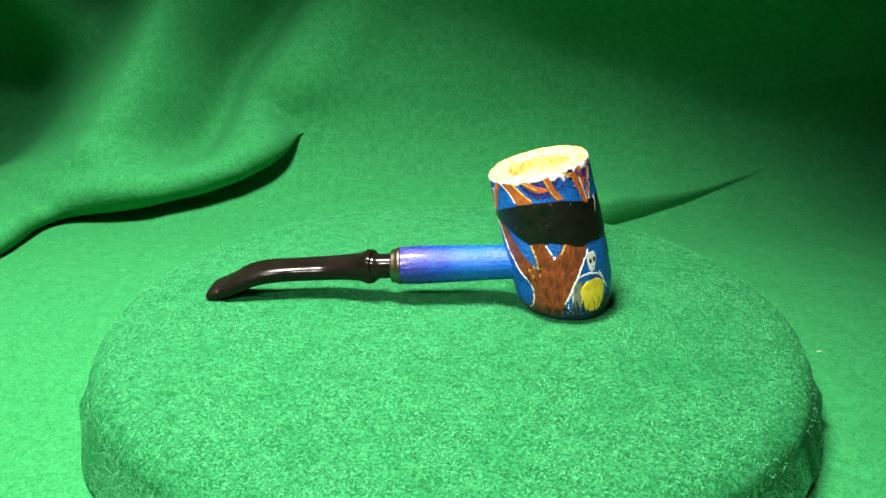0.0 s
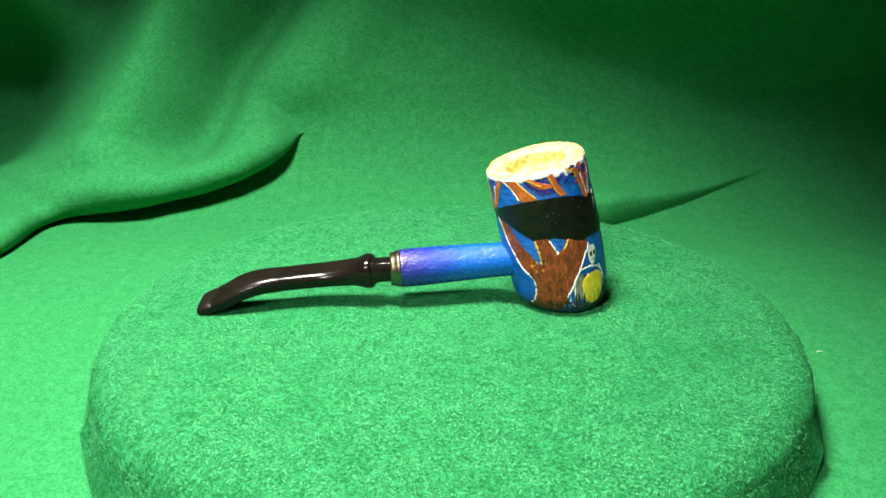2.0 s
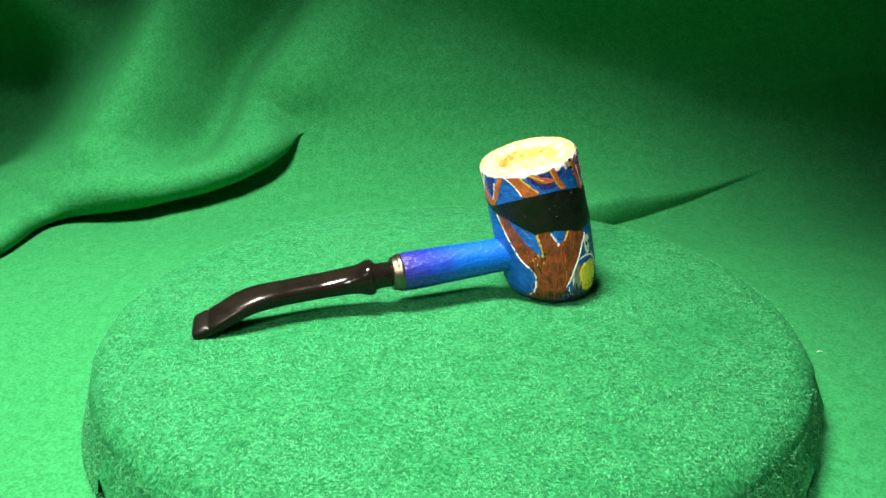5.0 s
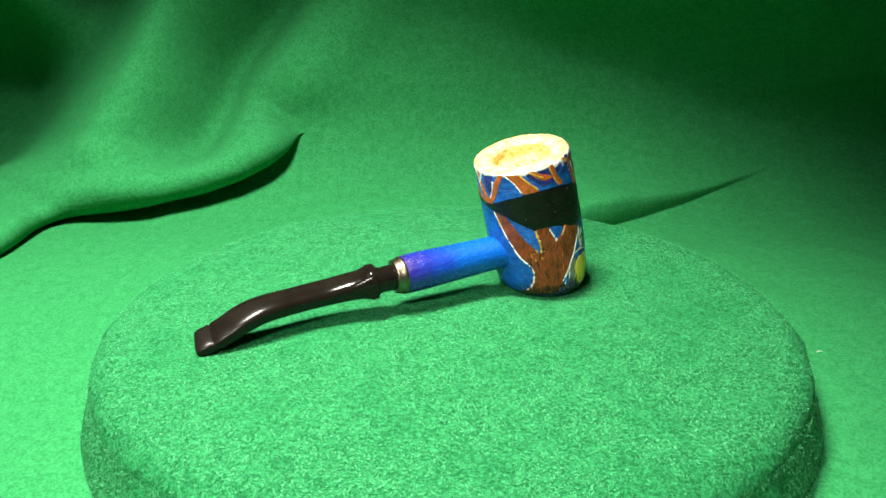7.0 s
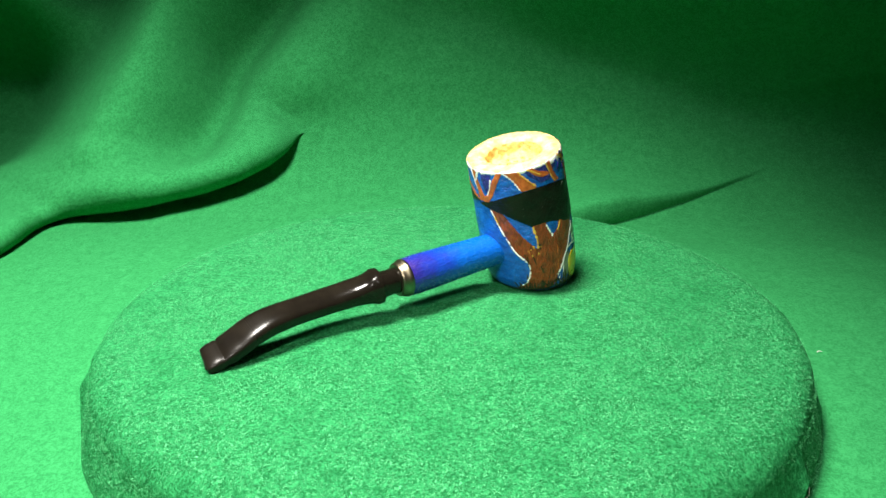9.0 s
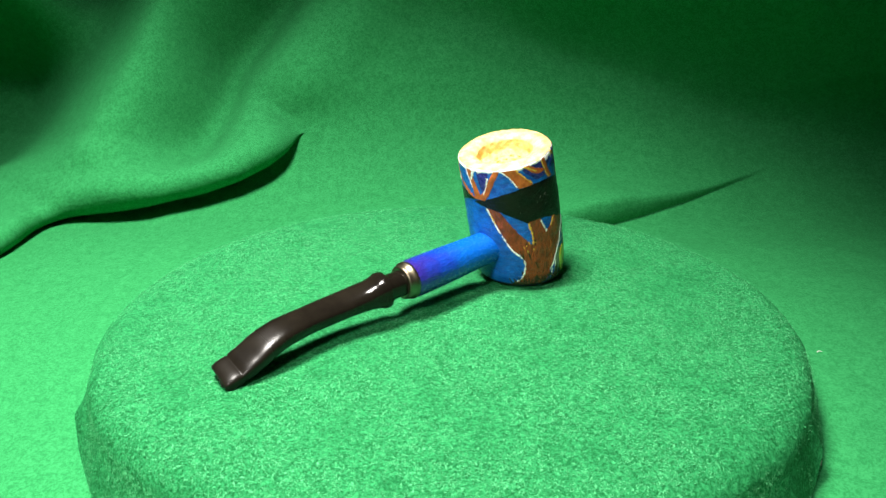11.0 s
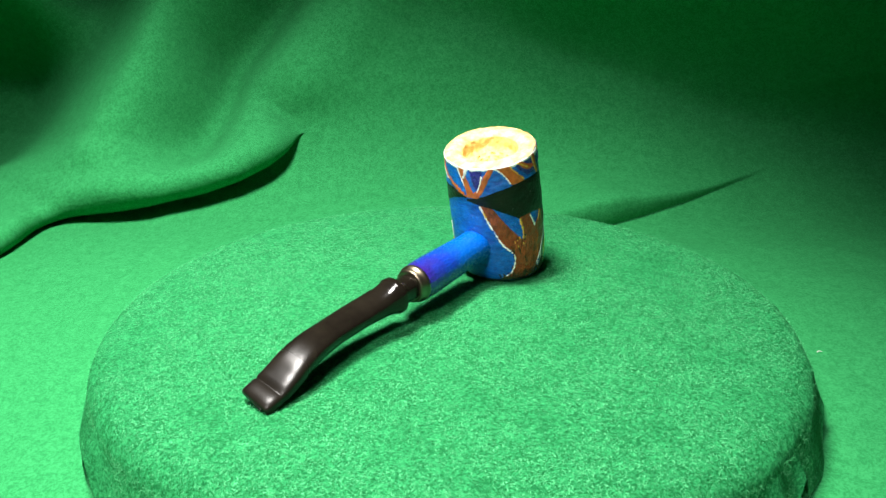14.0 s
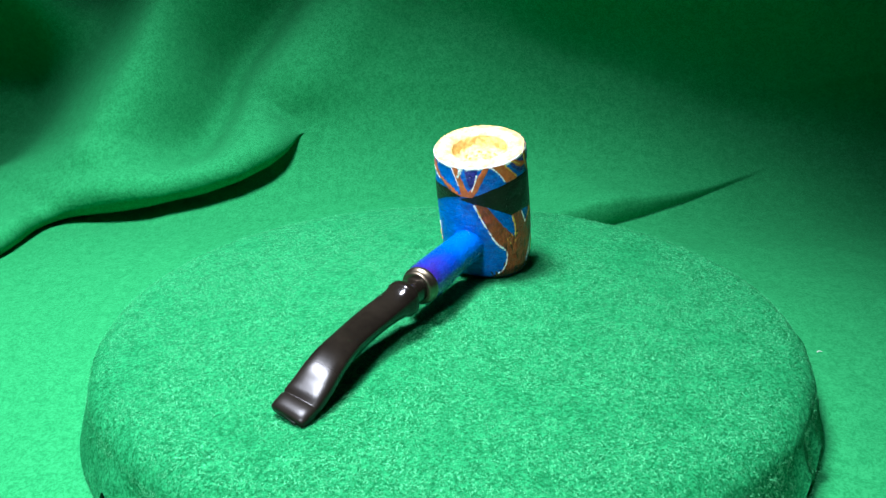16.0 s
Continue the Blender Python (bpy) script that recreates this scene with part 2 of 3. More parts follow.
# ---------------------------------------------------------------- the turntable
# flat top, rounded edge, flaring skirt
TOP_R, EDGE_R, FLARE, SKIRT_H = 0.1275, 0.0115, 0.0052, 0.0173
# the pipe's foot presses the felt down here
FOOT_X, FOOT_Y, PRESS = 0.0396, 0.0289, 0.0022


def pressed(x, y):
    f = np.clip((np.hypot(x - FOOT_X, y - FOOT_Y) - 0.0165) / 0.016, 0, 1)
    return -0.0024 * (1 - f * f * (3 - 2 * f))


# gaps under the hem: place round the disc, half width in degrees, height
HEM_GAPS = ((14.6, 1.6, 0.007), (-6.0, 2.4, 0.006), (-23.4, 2.6, 0.006), (-43.0, 2.2, 0.007), (-64.0, 1.4, 0.008), (-71.0, 2.2, 0.007), (-127.0, 2.0, 0.008), (-169.0, 2.4, 0.008))


def make_nap(base):
    """Loose wool fibres matted over the cover: short bent strips."""
    rng = np.random.default_rng(5)
    n = 130000
    flat = rng.random(n) < 0.74
    r = np.where(flat, 0.1388 * np.sqrt(rng.random(n)), 0.139)
    a = rng.random(n) * 2 * np.pi
    over = np.clip((r - TOP_R) / EDGE_R, 0, 0.98)
    z = np.where(flat, -EDGE_R * (1 - np.sqrt(1 - over ** 2)), -EDGE_R * 0.7 - (SKIRT_H + EDGE_R * 0.3) * rng.random(n))
    r = np.where(flat, r, TOP_R + EDGE_R + FLARE * np.clip((-z - EDGE_R) / SKIRT_H, 0, 1))
    nrm = np.stack([np.where(flat, over, 0.94), np.zeros(n), np.where(flat, np.sqrt(1 - over ** 2), 0.34)], 1)
    tan1 = np.stack([nrm[:, 2], np.zeros(n), -nrm[:, 0]], 1)
    tan2 = np.tile([0.0, 1.0, 0.0], (n, 1))
    turn = rng.random(n) * 2 * np.pi
    way = tan1 * np.cos(turn)[:, None] + tan2 * np.sin(turn)[:, None]
    side = np.cross(nrm, way)
    length = (rng.uniform(0.0005, 0.0011, n) * np.where(rng.random(n) < 0.08, 2.0, 1.0) * np.where(flat, 1.0, 1.4))[:, None]
    wide = rng.uniform(0.00004, 0.00008, n)[:, None]
    bend = rng.uniform(-0.6, 0.6, n)[:, None]
    edge = np.where(flat, over > 0.05, True)
    lift = rng.uniform(0.00005, 0.0004, n)[:, None] * np.where(rng.random(n) < np.where(edge, 0.2, 0.06), 2.2, 1.0)[:, None]
    org = np.stack([r, np.zeros(n), z], 1)
    mid = org + way * length * 0.5 + side * bend * length * 0.4 + nrm * lift
    end = org + way * length + nrm * lift * rng.uniform(0.0, 1.4, n)[:, None]
    pts = np.stack([org - side * wide, org + side * wide, mid - side * wide, mid + side * wide, end - side * wide * 0.4, end + side * wide * 0.4], 1)
    c, s = np.cos(a)[:, None], np.sin(a)[:, None]
    x, y = pts[:, :, 0] * c - pts[:, :, 1] * s, pts[:, :, 0] * s + pts[:, :, 1] * c
    verts = np.stack([x, y, pts[:, :, 2] + pressed(x, y)], 2).reshape(-1, 3)
    k = np.arange(n)[:, None] * 6
    faces = np.concatenate([k + [0, 1, 3, 2], k + [2, 3, 5, 4]]).tolist()
    ob = mesh_object("felt_nap", verts.tolist(), faces, M_FIBRE, base, "matted loose green wool fibres", smooth=False)
    tagged(ob, kind="stuff")


def make_turntable():
    base = new("turntable")
    tagged(base, "round turntable under a fitted green wool felt cover", "turntable")
    prof = [(r, 0.0) for r in np.linspace(0, TOP_R, 60)]
    prof += [(TOP_R + EDGE_R * math.sin(a), -EDGE_R * (1 - math.cos(a))) for a in np.linspace(0, math.pi / 2, 14)[1:]]
    prof += [(TOP_R + EDGE_R + FLARE * f, -EDGE_R - SKIRT_H * f) for f in np.linspace(0, 1, 10)[1:]]
    n = 360
    verts = []
    for k, (r, z) in enumerate(prof):
        f = max(0, (k - 60) / (len(prof) - 61))
        for j in range(n):
            a = 2 * math.pi * j / n
            c, s = math.cos(a), math.sin(a)
            wav = wobble(c * 2, s * 2, 0.4, 3.0)
            hem = 0.0025 * max(0, wobble(c, s, 2.2, 4.5) + 0.05) * f ** 3 * 2
            deg = math.degrees(a)
            for at, wide, high in HEM_GAPS:
                hem += 1.35 * high * bell((deg - at + 180) % 360 - 180, wide) * f ** 2
            rr = r + 0.0018 * wav * f + 0.0005 * wobble(c * r, s * r, z, 60)
            zz = z + hem + 0.0004 * wobble(c * r, s * r, 0.7, 45) * (1 - f)
            verts.append((rr * c, rr * s, zz + float(pressed(rr * c, rr * s))))
    mesh_object("felt_cover", verts, grid_faces(len(prof), n, True), M_FELT, base)
    make_nap(base)
    prof = [(0, -0.0036), (0.130, -0.0036), (0.133, -0.006), (0.133, -0.020), (0.128, -0.023), (0.1, -0.0295), (0, -0.0295)]
    verts = [(r * math.cos(2 * math.pi * j / 96), r * math.sin(2 * math.pi * j / 96), z) for r, z in prof for j in range(96)]
    mesh_object("platter", verts, grid_faces(len(prof), 96, True), M_DARK, base, "dark platter hidden under the cover")
    return base


turntable = make_turntable()


def fibre(name, pts, radius, material, parent=None, label=""):
    """A single thin thread through the points."""
    c = smooth_curve(pts, 24)
    tan = np.gradient(c, axis=0)
    verts = []
    for q, t in zip(c, tan):
        t = Vector(t).normalized()
        u = t.orthogonal().normalized()
        v = t.cross(u)
        for j in range(6):
            w = Vector(q) + (u * math.cos(j * math.pi / 3) + v * math.sin(j * math.pi / 3)) * radius
            verts.append((w.x, w.y, w.z))
    return mesh_object(name, verts, grid_faces(len(c), 6, True), material, parent, label)


def make_threads():
    a = radians(-43)
    rim = [(0.1428, -0.003, -0.0235), (0.1440, -0.001, -0.0250), (0.1442, 0.002, -0.0255), (0.1436, 0.004, -0.0240)]
    fibre("loose_thread", [(r * math.cos(a) - k * math.sin(a), r * math.sin(a) + k * math.cos(a), z) for r, k, z in rim], 0.00007, M_WHITE, turntable, "loose pale thread at the hem")
    lint = fibre("lint", [(0.1612, 0.0117, FLOOR_Z + 0.0006), (0.1620, 0.0120, FLOOR_Z + 0.0012), (0.1634, 0.0118, FLOOR_Z + 0.0008)], 0.00015, M_WHITE)
    tagged(lint, "small fleck of pale lint on the green cloth", "lint")


make_threads()

# ---------------------------------------------------------------- the pipe
PIPE_BASE = pose(0, 0, 0, 0, 0, 33.3) @ pose(0.0490, 0.0024, 0)
pipe = new("tobacco_pipe")
tagged(pipe, "hand-painted corn cob tobacco pipe with a curved dark stem", "tobacco pipe")
LEAN = Vector((-0.255, -0.012, 1)).normalized()
TO_STEM = (Vector((-1, 0, 0)) - LEAN * (-LEAN.x)).normalized()
TO_SIDE = LEAN.cross(TO_STEM)
if TO_SIDE.y > 0:
    TO_SIDE = -TO_SIDE
BOWL_H = np.array([0.0000, 0.0004, 0.0015, 0.0040, 0.0080, 0.0130, 0.0200, 0.030, 0.045, 0.0600, 0.0605])
BOWL_R = np.array([0.0134, 0.0154, 0.0172, 0.0188, 0.0196, 0.0199, 0.0202, 0.0202, 0.0199, 0.0195, 0.0192])


def on_bowl(az, h, lift=0.0):
    """A point of the bowl's skin: az in degrees round from the stem, h in mm up the axis, lift in mm."""
    r = float(np.interp(h / 1000, BOWL_H, BOWL_R))
    a = radians(az)
    r += 0.00018 * wobble(math.cos(a), math.sin(a), h * 0.08, 3.0) + lift / 1000
    out = (TO_STEM * math.cos(a) + TO_SIDE * math.sin(a)) * r
    v = LEAN * (h / 1000) + out
    # the foot is level and sits a little way into the felt
    f = max(1 - h / 9, 0)
    return (v.x, v.y, v.z - f * (out.z + PRESS))


def make_bowl():
    n = 120
    hs = list(np.linspace(0.0, 14, 30)) + list(np.linspace(14, 60.4, 40)[1:])
    verts = [on_bowl(360 * j / n, h) for h in hs for j in range(n)]
    faces = grid_faces(len(hs), n, True)
    faces.append(tuple(range(n - 1, -1, -1)))
    mesh_object("bowl", verts, faces, M_BLUE, pipe, "bowl painted bright blue")
    # rim and chamber
    prof = [(19.3, 60.2), (18.9, 60.75), (16, 60.95), (14, 60.8), (12.6, 60.2), (12.0, 59.2)]
    prof2 = [(12.0, 59.2), (11.7, 57.3), (11.5, 55.6), (11.0, 54.4), (9.6, 53.5), (7.0, 53.2), (3.5, 53.0), (0.05, 53.0)]

    def ring(profile, dents):
        out = []
        for r, h in profile:
            for j in range(n):
                a = 2 * math.pi * j / n
                k = r * (1 + 0.03 * wobble(math.cos(a), math.sin(a), h * 0.1, 3.5))
                k += dents * math.sin(17 * a) * math.sin(h * 1.6) if r > 6 else 0
                v = LEAN * ((h + (0.30 if h > 59 else 0.75) * wobble(k * math.cos(a), k * math.sin(a), 3, 0.55 if h > 59 else 0.9)) / 1000) + (TO_STEM * math.cos(a) + TO_SIDE * math.sin(a)) * (k / 1000)
                out.append((v.x, v.y, v.z))
        return out
    mesh_object("rim", ring(prof, 0), grid_faces(len(prof), n, True), M_CREAM, pipe, "cream painted top rim")
    fine = [tuple(p) for p in smooth_curve(prof2, 60)]
    chamber = mesh_object("chamber", ring(fine, 0.14), grid_faces(len(fine), n, True), M_COB, pipe, "shallow chamber of bare yellow corn cob")
    # kernel pockets in rings over its floor
    for r, count in ((2.6, 4), (5.2, 9), (7.8, 13)):
        for k in range(count):
            a0 = 2 * math.pi * (k + random.uniform(-0.12, 0.12) + 0.3 * r) / count
            wide = random.uniform(0.28, 0.42)
            verts = []
            for f in np.linspace(-1, 1, 7):
                for e in (-1, 0, 1):
                    a, rr = a0 + f * 2.0 / count, r + e * wide * math.sqrt(1.02 - f * f)
                    v = LEAN * ((53.5 + (0.35 if r > 7 else 0.0) - 0.06 * abs(e)) / 1000) + (TO_STEM * math.cos(a) + TO_SIDE * math.sin(a)) * (rr / 1000)
                    verts.append((v.x, v.y, v.z))
            mesh_object("kernel_pocket", verts, grid_faces(7, 3), M_COB_DARK, chamber)


def sheet(name, lower, upper, material, lift, parent, label="", ragged=0.25, step=1.5, rows=9):
    """A layer of paint on the bowl between two edges, each a run of (az, h)."""
    la, lh = zip(*lower)
    ua, uh = zip(*upper)
    az = np.arange(min(la[0], ua[0]), max(la[-1], ua[-1]) + step, step)
    verts = []
    for f in np.linspace(0, 1, rows):
        for a in az:
            lo, hi = np.interp(a, la, lh), np.interp(a, ua, uh)
            lo += ragged * wobble(a * 0.3, 1, lift, 1.0)
            hi += ragged * wobble(a * 0.3, 5, lift, 1.0)
            edge = 1 if 0 < f < 1 else 0.2
            verts.append(on_bowl(a, min(lo + (hi - lo) * f, 60.4), lift * edge))
    return mesh_object(name, verts, grid_faces(rows, len(az)), material, parent, label)


def column(name, rows_, material, lift, parent, label="", ragged=1.0):
    """A layer of paint given by rows (h, az from, az to), from the top down."""
    hs, a0, a1 = (np.array(v, float) for v in zip(*rows_))
    hh = np.linspace(hs[0], hs[-1], max(4, int(abs(hs[0] - hs[-1]) / 0.6)))
    verts, n = [], 13
    for h in hh:
        lo = np.interp(-h, -hs, a0) + ragged * wobble(h * 0.5, 2, lift, 1.0)
        hi = np.interp(-h, -hs, a1) + ragged * wobble(h * 0.5, 7, lift, 1.0)
        for k, f in enumerate(np.linspace(0, 1, n)):
            verts.append(on_bowl(lo + (hi - lo) * f, h, lift * (0.2 if k in (0, n - 1) else 1)))
    return mesh_object(name, verts, grid_faces(len(hh), n), material, parent, label)


def stroke(name, pts, material, width, parent, lift=0.22, label="", taper=True):
    """A brush stroke along (az, h) points; width in mm."""
    c = smooth_curve(pts, max(8, 7 * len(pts)))
    verts, n = [], 5
    for i, (a, h) in enumerate(c):
        j, k = max(i - 1, 0), min(i + 1, len(c) - 1)
        ta, th = radians(c[k][0] - c[j][0]) * 20, c[k][1] - c[j][1]
        ln = math.hypot(ta, th) or 1
        f = i / (len(c) - 1)
        wd = width * 0.5 * (0.8 + 0.9 * wobble(a * 0.7, h * 1.3, width, 1.0)) * (min(1, 0.35 + 4 * f * (1 - f)) if taper else 1)
        off = 0.22 * width * wobble(a * 0.5, h * 0.9, 4.0, 1.0)
        for m in range(n):
            o = (m / (n - 1) * 2 - 1)
            e = o * wd + off
            verts.append(on_bowl(a - e * th / ln * 180 / math.pi / 20, min(h + e * ta / ln, 60.4), lift * (1 - 0.8 * o * o)))
    return mesh_object(name, verts, grid_faces(len(c), n), material, parent, label)


def dabs(name, pts, material, width, parent, lift):
    """A broken line of short dabs along (az, h) points."""
    c = smooth_curve(pts, 40)
    i = 0
    while i < 37:
        k = min(i + random.randint(9, 20), 39)
        stroke(name, [tuple(c[i]), tuple(c[(i + k) // 2]), tuple(c[k])], material, width * random.uniform(0.75, 1.3), parent, lift * random.uniform(0.9, 1.15))
        i = k - 1 + random.choice((0, 0, 1, 3))


def make_paint():
    band_top = [(-4, 45.6), (14, 47.2), (35, 49.6), (57, 51.0), (76, 51.2), (92, 50.6), (107, 49.3), (126, 46.8), (150, 45), (200, 46), (270, 47), (304, 47.5), (334, 49), (350, 47.4), (356, 46.4)]
    band_low = [(-4, 45.0), (10, 43.5), (28, 41.5), (44, 38.3), (59, 34.6), (82, 34.5), (96, 32.5), (108, 29.8), (116, 28.8), (123, 30), (151, 28), (200, 30), (270, 36), (304, 38), (332, 43.9), (349, 45.9), (356, 46.2)]
    sheet("black_band", band_low, band_top, M_BLACK, 0.2, pipe, "matt black painted band", rows=16)
    for k in range(10):
        a, h = random.uniform(45, 120), random.uniform(36, 48)
        stroke("white_fleck", [(a, h), (a + random.uniform(0.4, 1.6), h + random.uniform(-0.8, 0.8))], M_GREY, random.uniform(0.18, 0.32), pipe, 0.24)
    # ragged lower edge of the rim paint
    az = np.arange(0, 361, 3)
    low = [(a, 59.2 - 1.5 * bell(a - 140, 50) + (1.3 + 1.6 * bell(a - 135, 45)) * wobble(math.cos(radians(a)) * 3, math.sin(radians(a)) * 3, 0, 4.5)) for a in az]
    sheet("rim_edge", low, [(0, 60.4), (361, 60.4)], M_WHITE, 0.15, pipe, "ragged white paint round the rim", rows=4)
    # built-up dabs where the rim paint has chipped
    for k in range(26):
        a, h = random.gauss(128, 17), random.uniform(53.0, 60.0)
        stroke("chip", [(a, h), (a + random.uniform(-3, 3), h + random.uniform(-0.8, 0.8)), (a + random.uniform(-6, 6), h + random.uniform(-1.6, 1.6))],
               random.choice((M_NAVY, M_NAVY, M_RUST, M_BLACK)), random.uniform(0.5, 1.0), pipe, random.uniform(0.25, 0.42))
    # dark edge round the foot
    low = [(a, 3.1 + 1.3 * wobble(math.cos(radians(a)) * 4, math.sin(radians(a)) * 4, 5, 3.0)) for a in az]
    sheet("foot_edge", [(0, 0.0), (361, 0.0)], low, M_OLIVE, 0.12, pipe, "dark edge round the foot", rows=4)
    # violet patches between the upper branches
    column("violet_patch", [(59.2, 60, 106), (57, 64, 104), (54.5, 72, 97), (52.5, 78, 92)], M_NAVY, 0.09, pipe)
    column("violet_patch", [(59.4, 118, 158), (56, 122, 154), (53, 128, 146)], M_NAVY, 0.09, pipe)
    column("violet_patch", [(59, 3, 19), (55, 5, 17), (51, 8, 14)], M_NAVY, 0.09, pipe)
    column("violet_patch", [(59, -70, -42), (56, -62, -48)], M_NAVY, 0.09, pipe)
    # the tree: trunk and lower boughs
    trunk = column("tree_trunk", [(24.5, 52, 114), (22.5, 40, 112), (18, 49, 103), (13, 48, 93), (8.5, 43, 85), (5, 33, 79), (3.1, 27, 76)], M_BROWN, 0.13, pipe, "brown painted tree trunk")
    # olive moss in the fork and along the roots
    for k in range(12):
        a, h = random.gauss(62, 4), random.uniform(20, 25)
        stroke("moss_dab", [(a, h), (a + random.uniform(-3, 3), h + random.uniform(0.4, 1.6))], random.choice((M_OLIVE, M_GOLD, M_OLIVE)), random.uniform(0.5, 0.9), trunk, 0.26)
    column("bough", [(43.2, 11, 16), (41.4, 13, 28), (34.2, 23, 40), (28, 30, 52), (24, 35, 60), (21, 41, 64)], M_BROWN, 0.12, trunk)
    column("bough", [(35, 59, 76), (31, 61, 79), (27.6, 62, 82.5), (22, 62, 84)], M_BROWN, 0.11, trunk)
    column("bough", [(34, 95, 117), (30, 91, 121), (27.6, 81, 119), (22, 80, 111)], M_BROWN, 0.12, trunk)
    for k in range(30):
        a, h = random.uniform(44, 98), random.uniform(6, 20)
        if 46 + max(0, 12 - h) * -2 < a < 78 + h * 1.4:
            lean = random.uniform(-3, 3)
            stroke("bark_line", [(a, h), (a + lean, h + 2.2), (a + lean * 1.6, h + random.uniform(3.2, 6))], random.choice((M_OLIVE, M_BROWN, M_BROWN, M_RUST)), random.uniform(0.35, 0.8), trunk, 0.24)
    # upper branches
    for rows_ in ([(59.8, 26, 34), (55, 18, 26), (51, 12, 20), (46.6, 0, 12)],
                  [(59.6, -14, -6), (54.6, -9, -1), (50, -5, 4), (46.6, -3, 8)],
                  [(59.8, 35, 52), (56.2, 45, 61), (51.2, 53, 72)],
                  [(60, 62, 70), (57.8, 68, 78), (55.8, 74, 92), (54.8, 80, 96)],
                  [(60.2, 88, 95), (57, 91, 97), (54, 93, 100), (50.4, 97, 106)],
                  [(60, 110, 122), (57, 120, 129), (51, 126, 133), (45.3, 130, 137)],
                  [(60, 150, 158), (53, 142, 149), (46, 134, 140)],
                  [(60, 128, 136), (54, 132, 138), (51, 131, 136)]):
        column("branch", rows_, M_RUST, 0.19, pipe)
    stroke("branch", [(-62, 56.5), (-48, 54), (-36, 52.4), (-20, 49.8), (-3, 46.6)], M_RUST, 2.6, pipe, 0.19)
    stroke("branch", [(-52, 60), (-44, 55.5), (-38, 53)], M_RUST, 1.8, pipe, 0.2)
    # pale outlines along bark and branches
    for pts in ([(12, 43.2), (17, 38), (23, 33), (30, 27.4)], [(30, 27), (36, 23), (42, 20.6), (47, 18.4)], [(48, 18), (49, 14), (46, 10)],
                [(46, 10.5), (41, 7.2), (31, 4.8)], [(121, 27.8), (117, 25), (110, 21.6)], [(111, 22.5), (104, 18.4), (97, 15)], [(97, 15), (90, 11.4), (83, 8)],
                [(76, 34), (79, 31), (82.5, 27.6)], [(116, 25), (107, 20.2)], [(94, 13), (86, 9)], [(35, 60), (45, 56.2), (52.5, 51.6)],
                [(131, 56), (133, 51), (136, 46)], [(152, 58), (146, 52), (139, 46)], [(151, 46), (145, 39)], [(-56, 27), (-52, 23.6), (-56, 17)],
                [(18, 57), (15, 53), (10, 49)], [(-15, 59.5), (-10, 55), (-6, 51.5)], [(-57, 55), (-47, 53), (-38, 51.4)], [(-2, 60), (-5, 57), (-7, 55)]):
        dabs("outline", pts, M_WHITE, 0.95, pipe, 0.28)
    for pts in ([(59.5, 34.6), (61.5, 31), (63, 27.5), (62, 24)], [(97, 32.6), (93, 30.4), (90, 29)], [(52, 59.8), (61, 55.8), (71.5, 51.8)], [(88, 60), (91.5, 56.5), (95, 53), (100, 50.6)],
                [(62, 60), (71, 58.2), (80, 56)], [(110, 60.2), (118, 58.3), (124, 55)], [(12, 43), (20, 36)], [(-58, 22), (-53, 18)], [(112, 58.7), (122, 58.6)]):
        dabs("outline", pts, M_GOLD, 0.9, pipe, 0.29)
    stroke("rim_drip", [(-1, 60.3), (-4, 57), (-6, 55.4)], M_WHITE, 1.7, pipe, 0.25)
    # the pale figure and the yellow ball, as plain painted shapes
    column("white_oval", [(26.2, 122, 127), (25, 118, 130), (22.5, 117.5, 131), (20, 118, 128), (18.2, 120, 125)], M_WHITE, 0.18, pipe, ragged=0.3)
    for a in (121.5, 127):
        column("dark_spot", [(23.5, a - 1.9, a + 1.9), (21.6, a - 1.7, a + 1.7)], M_OLIVE, 0.24, pipe, ragged=0.3)
    stroke("dark_spot", [(121, 19.9), (126, 19.7)], M_OLIVE, 0.6, pipe, 0.26)
    for pts in ([(97, 14.5), (101, 17), (108, 18), (121, 17.4), (133, 14.5), (141, 8.5)], [(121, 18.5), (121, 16.6)], [(97, 15.5), (94, 12), (92, 8)], [(131, 17), (136, 13), (137, 10)], [(87, 8), (86, 5.5), (90, 4)]):
        stroke("white_stroke", pts, M_WHITE, 0.9, pipe, 0.2)
    column("grey_patch", [(16, 99, 108), (12, 92, 104), (8, 91, 104), (6, 92, 103)], M_GREY, 0.09, pipe)
    column("yellow_ball", [(15, 112, 124), (13.6, 105, 131), (11, 102, 136), (7.5, 102, 137), (5, 105, 132), (3.6, 112, 124)], M_YELLOW, 0.30, pipe, "round yellow painted ball", ragged=0.6)
    for k in range(52):
        a = 30 + k * 2.3
        stroke("dark_tuft", [(a, 3.2), (a + random.uniform(-2, 2), 4.6), (a + random.uniform(-4, 4), random.uniform(5.2, 8.6))], M_OLIVE, 1.0, pipe, 0.33)


